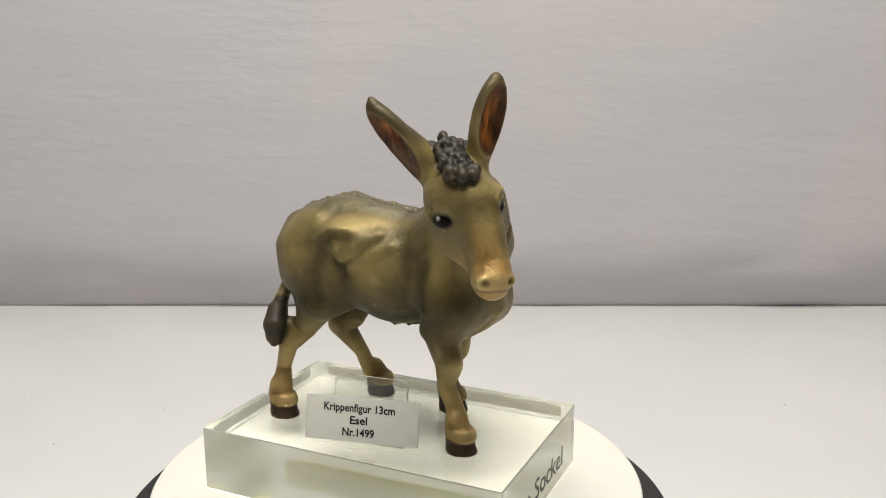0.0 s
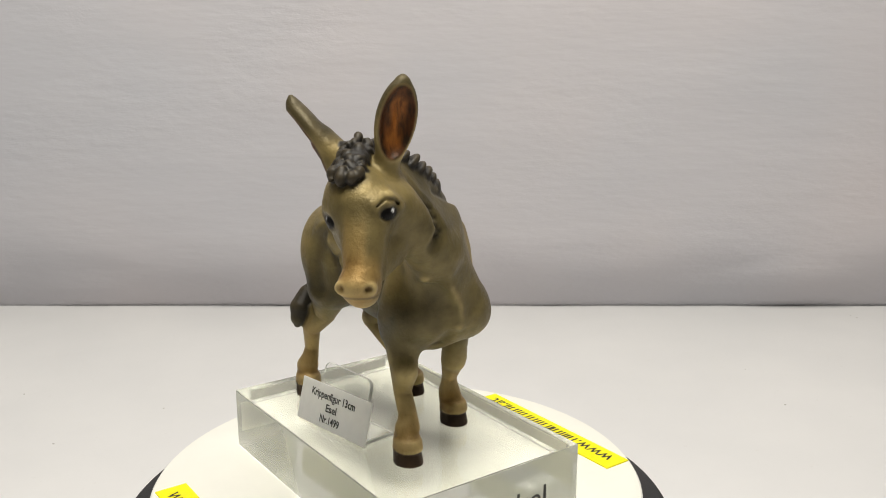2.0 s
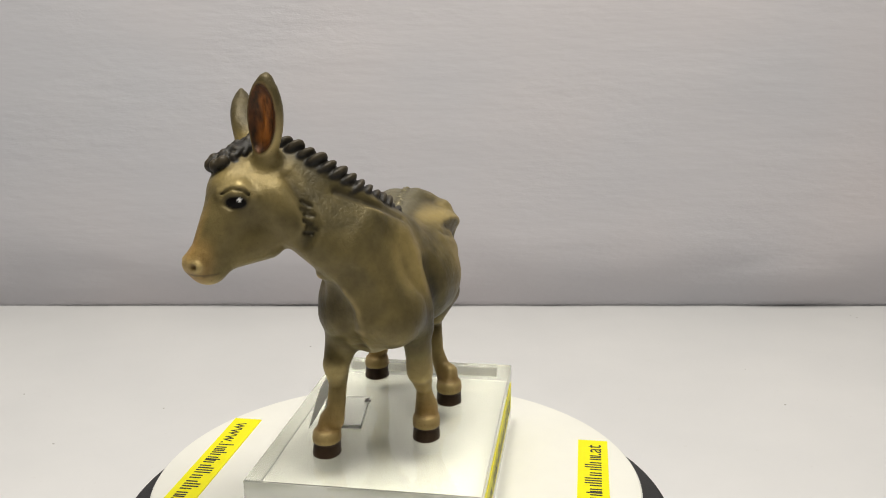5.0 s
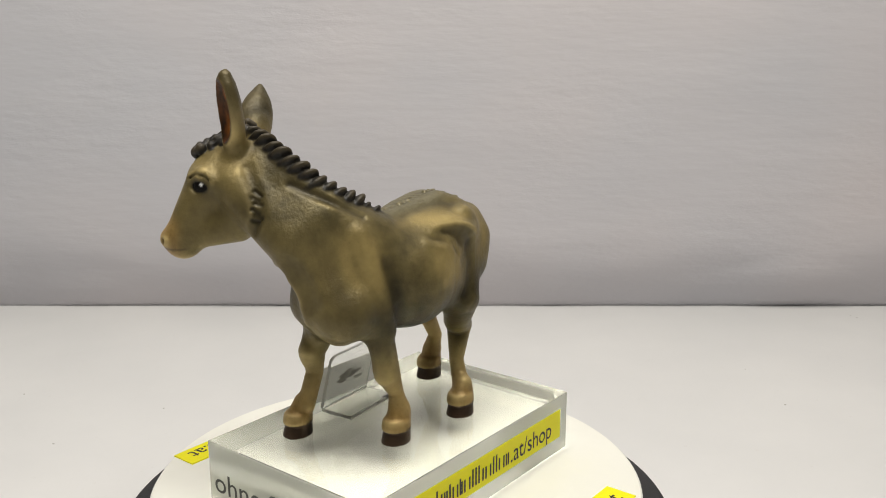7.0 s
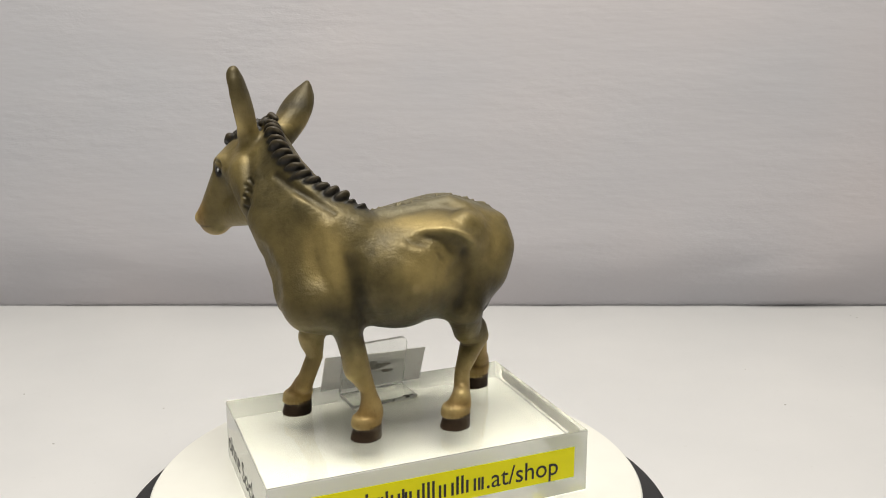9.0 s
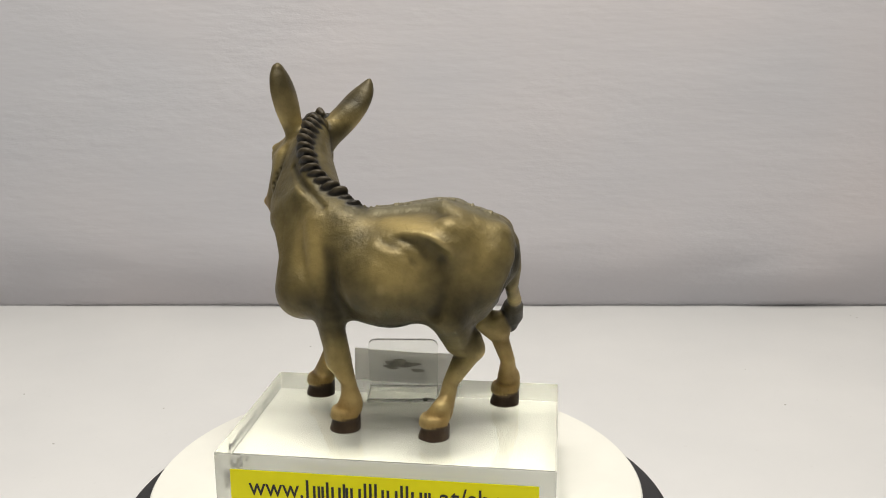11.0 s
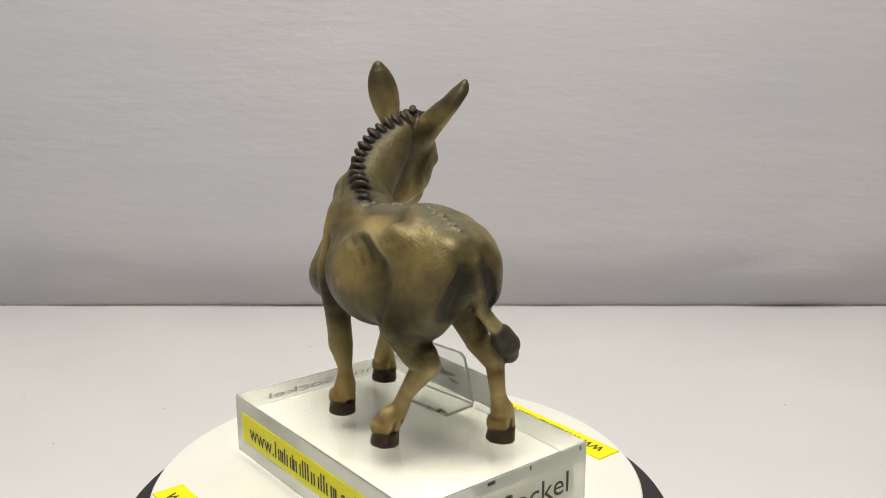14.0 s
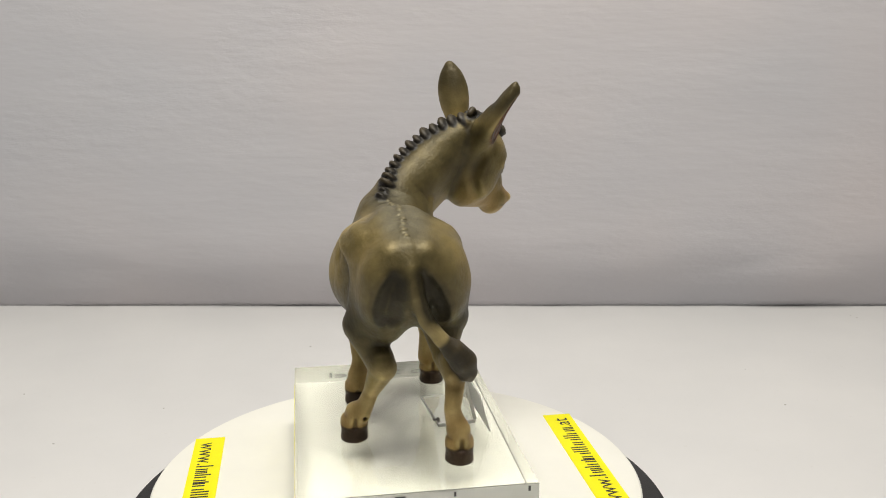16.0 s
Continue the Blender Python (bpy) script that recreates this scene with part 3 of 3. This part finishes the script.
        F.groove([(-16, 1.0 + side * 4.6, 67.5, 1.6, 0.7), (-16, 0.4 + side * 8.4, 61.5, 2.0, 1.3), (-16, -0.2 + side * 10.8, 55, 2.0, 1.3), (-16, -0.6 + side * 10.6, 50.5, 1.8, 0.8)], (1, 0, 0), 1.2, True, "dock")
        F.groove([(-16, 0.2 + side * 4.6, 65, 2.4, 0.6), (-16, -0.4 + side * 5.8, 58, 3.0, 1.2), (-16, -0.8 + side * 6.0, 51, 3.0, 1.0)], (1, 0, 0), 2.0, True, "dock")
    # windpipe ridge, the dip under it and the breast cleft
    F.groove([(22, -21, 70.6, 1.8, 0.2), (22, -14.5, 66.6, 2.2, 0.7), (22, -7.6, 61.8, 2.4, 0.8), (22, -3.0, 55.5, 2.2, 0.6), (22, -2.4, 49, 2.0, 0.2)], (-1, 0, 0), 2.6, False)
    F.groove([(22, -13, 60.5, 4.5, 0.5), (22, -9.5, 55, 5.0, 0.8), (22, -8.5, 50, 4.0, 0.5)], (-1, 0, 0), 5)
    F.groove([(22, -3, 67.0, 3.5, 0.3), (22, 1.5, 61.0, 4.0, 0.5), (22, 3.0, 55, 4.0, 0.4)], (-1, 0.0, 0), 4)
    F.groove([(22, -5, 44, 2.2, 0.5), (22, -4.6, 38.5, 2.2, 0.7)], (-1, 0, 0), 3)
    # crease along the neck below the mane
    F.groove([(42, 0, 98, 1.2, 0.2), (38, 0, 92, 1.5, 0.35), (32, 0, 86, 1.5, 0.35), (26, 0, 80.5, 1.2, 0.2)], (0, -1, -0.35), 1.6)
    # knees
    for kx, ky, kz, r in ((31.8, -15.0, 30.5, 2.6), (22.2, 12.8, 27.5, 2.6)):
        F.blob((kx, ky, kz), (r, r + 0.9, r + 1.6), 2.5)
    # face
    for side in (-1, 1):
        out = (0.671 * side, 0.741 * side)
        way = (-out[0], -out[1], 0)
        nx, ny = 0.80 * out[0] + 0.60 * 0.741, 0.80 * out[1] - 0.60 * 0.671
        tx, ty = 0.80 * 0.741 - 0.60 * out[0], -0.80 * 0.671 - 0.60 * out[1]
        eye_axes = ((tx, ty, 0), (nx, ny, 0), (0, 0, 1))
        e = F.meet(Vector((58.2, -37.4, 93.0) if side > 0 else (43.4, -49.4, 89.6)) + Vector((nx, ny, 0)) * 12, (-nx, -ny, 0))
        on = lambda ds, dz, dl: (e[0] + tx * ds + nx * dl, e[1] + ty * ds + ny * dl, e[2] + dz)
        F.limb([(*on(-5, 1.4, -1.6), 1.2), (*on(-1.0, 4.2, -1.4), 1.7), (*on(4.0, 2.4, -1.8), 1.2)], 3.5)
        F.blob(on(0, 0, 0.4), (4.0, 1.8, 2.5), 1.2, eye_axes, True)
        F.limb([(*on(-3.5, -0.9, -1.0), 0.7), (*on(0, -2.5, -0.6), 0.8), (*on(3.5, -0.9, -1.0), 0.7)], 1.0)
        F.limb([(*on(-3.8, 0.2, -0.8), 0.7), (*on(-0.4, 2.3, -0.2), 0.9), (*on(3.6, 0.4, -0.8), 0.7)], 1.0)
        F.blob(on(0, -0.1, -1.35), (3.5, 2.15, 2.35), 0.3, eye_axes, False, "eye")
        F.limb([(*on(-5.2, 1.0, -0.9), 0.4), (*on(-2.4, 3.6, 0.35), 0.5), (*on(1.2, 4.3, 0.5), 0.5), (*on(4.6, 2.2, -0.5), 0.4)], 0.7, True)
        F.blob(on(-1.1, 0.65, 0.42), (0.42, 0.42, 0.42), 0.2, eye_axes, False, "dot")
        n = F.meet(np.array((61.5, -51.3, 73.6)) + np.array((0.741, -0.671, 0)) * 15 + np.array((*out, 0)) * 4.2, (-0.741, 0.671, 0))
        F.blob(n - np.array((0.741, -0.671, 0)) * 1.0, (1.6, 1.8, 1.7), 1.6, HEAD_AXES)
        F.blob(n + np.array((0.741, -0.671, 0)) * 0.6, (1.0, 1.15, 0.85), 0.8, HEAD_AXES, True, "nostril")
        F.groove([(0.74 * 52, -0.67 * 52, 100, 1.4, 0.1), (0.74 * 49.5, -0.67 * 49.5, 93, 1.8, 0.4), (0.74 * 48.5, -0.67 * 48.5, 85, 1.9, 0.5), (0.74 * 51.5, -0.67 * 51.5, 78.5, 1.6, 0.2)], way, 2.6)
        for i in range(6 if side > 0 else 0):
            j = np.array((0.74 * (49.6 + 0.9 * (i % 2)), -0.67 * (49.6 + 0.9 * (i % 2)), 92 - 1.9 * i))
            F.groove([(*j, 0.5, 0.35), (*(j + np.array((-1.7, 1.5, -1.5 + 0.5 * (i % 3)))), 0.4, 0.25)], way, 0.8, True, "tuft")
    ear(F, (46.8, -30.9, 106.3), (51.2, -29.3, 122), (51.9, -28.0, 132.0), (0.95, -0.31, 0.0))
    ear(F, (35.4, -38.2, 102.5), (24.2, -45.6, 113.9), (19.2, -48.8, 125.0), (-0.57, -0.82, 0.0))
    F.limb([(39.5, -36.5, 99, 5.6), (32.5, -39.8, 106.5, 4.8), (28, -42, 111, 3.8)], 3.5)
    # tail
    F.limb([(-33, 0.8, 77.0, 3.6), (-37.6, 0.5, 74.4, 3.3), (-41.3, 0.2, 69.5, 3.0), (-42.6, -1.7, 60.0, 2.7), (-41.6, -4.9, 51.5, 2.5), (-42.6, -9.8, 45.2, 2.5)], 2.0)
    F.limb([(-42.4, -9.9, 44.9, 2.3), (-41.9, -14.0, 41.0, 3.9), (-40.8, -17.6, 36.4, 4.6), (-40.2, -19.0, 32.6, 3.5), (-40, -20.0, 30.2, 1.6)], 1.2, False, "tail")
    for i in range(7):
        a = i / 7 * 2 * math.pi
        u, v = math.cos(a), math.sin(a)
        F.limb([(-42.4 + 1.6 * u, -12 + 1.3 * v, 43 + 1.2 * v, 0.9), (-41.2 + 3.4 * u, -16.4 + 2.4 * v, 37 + 2.6 * v, 1.3), (-40.2 + 1.0 * u, -19.8, 31 + 0.8 * v, 0.6)], 0.5, False, "tail")
    # mane: a rope of slanted lobes along the crest
    crest = [Vector(p) for p in ((37.5, -33.0, 109.0), (38.6, -24.0, 106.2), (38.3, -15.4, 101.6), (33.7, -6.0, 94.0), (27.4, -1.4, 88.6), (15.0, 3.9, 82.2))]
    reach = [0.0]
    for a, b in zip(crest, crest[1:]):
        reach.append(reach[-1] + (b - a).length)
    lobes = 15
    F.limb([(*(p + Vector((0, 0, -1.8))), 3.0) for p in crest], 1.5, False, "mane")
    for i in range(lobes):
        u = (i + 0.2) / (lobes - 0.6) * reach[-1]
        a = max(j for j in range(len(crest) - 1) if reach[j] <= u + 1e-6)
        p = crest[a].lerp(crest[a + 1], (u - reach[a]) / (reach[a + 1] - reach[a]))
        w = (crest[a + 1] - crest[a]).normalized()
        s = w.cross(Vector((0, 0, 1))).normalized()
        up = s.cross(w)
        along = (w * 0.85 + s * 0.38 - up * 0.34).normalized()
        across = up.cross(along).normalized()
        tall = along.cross(across)
        big = (1.0 if i < lobes - 2 else 0.72) * random.uniform(0.92, 1.06)
        F.blob(p - up * 0.6, (1.9 * big, 3.8 * big, 5.3 * big), 0.5, (along, across, tall), False, "mane")
        for t in (-0.62, -0.2, 0.25, 0.62):
            c = p - up * (0.5 + abs(t)) + along * 1.0 * t + across * 2.7 * t
            F.blob(c, (0.85 * big, 1.6, 4.9 * big), 0.35, (along, across, tall), False, "mane")
    # forelock: a knot of short carved curls
    F.limb([(*head(51, 0.5, 108.2), 3.4), (*head(58, 0.0, 106.6), 3.9), (*head(65.5, -1.2, 103.4), 3.2)], 1.5, False, "mane")
    for i in range(26):
        u, a = (i + 0.5) / 26, i * 2.399
        l0 = -1.0 - 0.6 * u + (4.3 - 0.8 * u) * math.sin(a)
        s0, z0 = 51 + 17.5 * u, 112.9 - 8.0 * u - 0.13 * (l0 + 1.2) ** 2
        turn = a * 1.7
        dx, dl = 1.9 * math.cos(turn), 1.5 * math.sin(turn)
        r = random.uniform(0.95, 1.35)
        F.limb([(*head(s0 - dx, l0 - dl, z0 - 0.7), r), (*head(s0, l0, z0 + 0.4), r * 1.2), (*head(s0 + dx + 0.6, l0 + dl, z0 - 1.2), r * 0.8)], 0.35, False, "mane")
    for s, l, z, r in ((69.0, -2.6, 103.0, 2.5), (69.2, 0.6, 103.2, 2.2), (66.4, -5.4, 103.8, 2.6), (67.6, 2.6, 104.6, 2.0)):
        F.blob(head(s, l, z), (r, r * 0.8, r), 0.5, HEAD_AXES, False, "mane")
    # ragged hair along the spine and under the belly
    for i in range(44):
        x = 12 - i * 1.13
        p = F.meet((x, 1.4 - 0.01 * i, 130), (0, 0, -1))
        if p[2] > 70:
            F.blob(p + np.array((0, random.uniform(-0.7, 0.7), -0.25)), (0.62, 1.3, random.uniform(0.9, 1.35)), 0.3)
    for i in range(22):
        p = F.meet((12 - i * 1.3, random.uniform(-1, 1), 0), (0, 0, 1))
        if 30 < p[2] < 46:
            F.blob(p + np.array((0, 0, 0.3)), (1.0, 1.6, random.uniform(0.9, 1.5)), 0.5)
    # sole
    s, (x, y, z) = F.cut((-57, -66, -1.5), (72, 33, 1.5))
    F.f[s] = np.maximum(F.f[s], -(z + 0 * x + 0 * y))
    return F


def smooth(a, b, x):
    t = np.clip((x - a) / (b - a), 0, 1)
    return t * t * (3 - 2 * t)


def build_figurine():
    F = sculpt()
    p, faces = F.skin()
    x, y, z = p.T
    me = bpy.data.meshes.new("donkey_figurine")
    q = p * MM + np.array(CENTRE)
    me.from_pydata(q.tolist(), [], faces.tolist())
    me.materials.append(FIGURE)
    me.shade_smooth()
    hs = 0.741 * x - 0.671 * y
    hl = 0.671 * x + 0.741 * y - 2
    side = np.abs(y)
    zones = {k: F.near(k, p, w) for k, w in (("mane", 0.5), ("eye", 0.25), ("dot", 0.2), ("ear", 0.9), ("hoof", 0.8), ("tail", 0.5), ("nostril", 0.6), ("tuft", 0.9), ("dock", 2.8), ("flame", 2.9))}
    on_head = smooth(44, 56, hs) * (z > 62) * smooth(-12, -26, y)
    muzzle = smooth(73, 80, hs) * smooth(86, 78, z) * (z > 60)
    bridge = on_head * smooth(5, 2, np.abs(hl)) * smooth(96, 84, z)
    down = z - np.where(x > 0, -5, np.where(y > 0, -8, 3))
    lower = smooth(36, 14, down)
    shaft = smooth(46, 34, down)
    back = smooth(11, 4, np.abs(y - 0.5)) * smooth(76, 82, z) * (x < 18)
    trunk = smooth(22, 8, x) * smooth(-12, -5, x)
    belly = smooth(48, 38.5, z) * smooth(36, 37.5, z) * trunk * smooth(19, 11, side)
    patch = lambda cx, cz, rx, rz: np.exp(-((x - cx) / rx) ** 2 - ((z - cz) / rz) ** 2) * smooth(2, 10, side)
    gold = patch(-3, 63, 12, 9) + patch(28, 66, 5, 12) + 0.8 * patch(-31, 68, 9, 12) + patch(-6, 78, 16, 2.5) + 0.6 * patch(34, 72, 8, 10) + 0.3 * smooth(27, 36, x) * smooth(86, 70, z) * smooth(-30, -22, y)
    # belly and dusk: airbrushed dark, deepened low on the body as painted shade
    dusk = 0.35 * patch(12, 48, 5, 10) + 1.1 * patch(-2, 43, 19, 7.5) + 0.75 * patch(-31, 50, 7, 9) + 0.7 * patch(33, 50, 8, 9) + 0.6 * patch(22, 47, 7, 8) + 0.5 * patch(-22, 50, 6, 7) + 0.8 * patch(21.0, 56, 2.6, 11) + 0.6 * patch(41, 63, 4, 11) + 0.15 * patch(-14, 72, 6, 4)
    mouth = smooth(0.55, 0.2, np.abs(z - 70.6 - 0.02 * (hs - 78) ** 2)) * smooth(73, 75, hs)
    jaw = np.exp(-((hs - 49.5) / 3.5) ** 2 - ((z - 85) / 7) ** 2) * smooth(4, 8, np.abs(hl))
    on_ear = smooth(106, 110, z) * (1 - zones["mane"]) * (1 - zones["ear"])
    ear_tip = np.where(y < -36, smooth(105, 117, z), smooth(109, 125, z)) * on_ear
    nape = F.near("mane", p, 3.2) * (z < 106)
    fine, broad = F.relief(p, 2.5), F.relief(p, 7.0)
    # swellings and hollows, for the wiped stain and its painted light and shade
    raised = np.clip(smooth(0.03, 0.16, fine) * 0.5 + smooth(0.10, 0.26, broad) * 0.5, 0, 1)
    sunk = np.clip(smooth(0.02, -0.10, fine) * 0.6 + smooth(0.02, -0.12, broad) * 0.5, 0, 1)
    socket = F.near("eye", p, 4.5) ** 1.5
    masks = {
        "paint_raised_light": raised * (1 - 0.75 * back),
        "paint_sunk_shade": sunk * (1 - 0.8 * on_head) * (1 - 0.75 * smooth(20, 27, x) * smooth(70, 62, z) * smooth(38, 44, z)),
        "paint_tan": np.clip(0.8 * lower + 0.7 * muzzle + 0.5 * bridge, 0, 1),
        "paint_warm": np.clip(0.95 * gold + 0.5 * on_ear * smooth(116, 110, z) + 0.5 * shaft + 0.3 * on_head + 0.4 * bridge + 0.3 * on_head * smooth(94, 100, z), 0, 1),
        "paint_grey": np.clip(back * 0.85, 0, 1),
        "paint_dark": np.clip(zones["mane"] + 0.7 * F.near("eye", p, 0.8) + zones["tail"] * 0.95 + zones["nostril"] * 0.22 + mouth * 0.5, 0, 1),
        "paint_stain_shade": np.clip(zones["tuft"] * 0.4 + 0.35 * jaw + 0.45 * socket + 0.85 * ear_tip + 0.4 * nape + zones["dock"] * 0.95 + 1.0 * belly + 0.8 * np.clip(dusk, 0, 1), 0, 1),
        "paint_hoof": smooth(0.25, 0.75, zones["hoof"]) * smooth(6.4, 5.6, z),
        "paint_ear": zones["ear"] * (1 - zones["mane"]),
        "paint_flame": zones["flame"],
        "paint_eye": zones["eye"] * (1 - zones["mane"]),
        "paint_dot": zones["dot"],
    }
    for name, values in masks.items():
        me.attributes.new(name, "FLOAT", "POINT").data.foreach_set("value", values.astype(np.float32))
    ob = new("donkey_figurine", me)
    ob.location = (0, 0, BLOCK_TOP)
    return tagged(ob, "hand-painted grey-brown donkey figurine with dark mane standing on clear acrylic", "figurine")


build_room()
build_crumbs()
DISC_PLATE = build_turntable()
RIDERS = [build_block(), build_holder(), build_card(), build_figurine()]


def motions():
    times = [i * 0.1 for i in range(161)]
    for thing in [DISC_PLATE] + RIDERS:
        z = thing.location.z
        walk(thing, [(t, pose(0, 0, z, 0, 0, START + RATE * t)) for t in times])


motions()
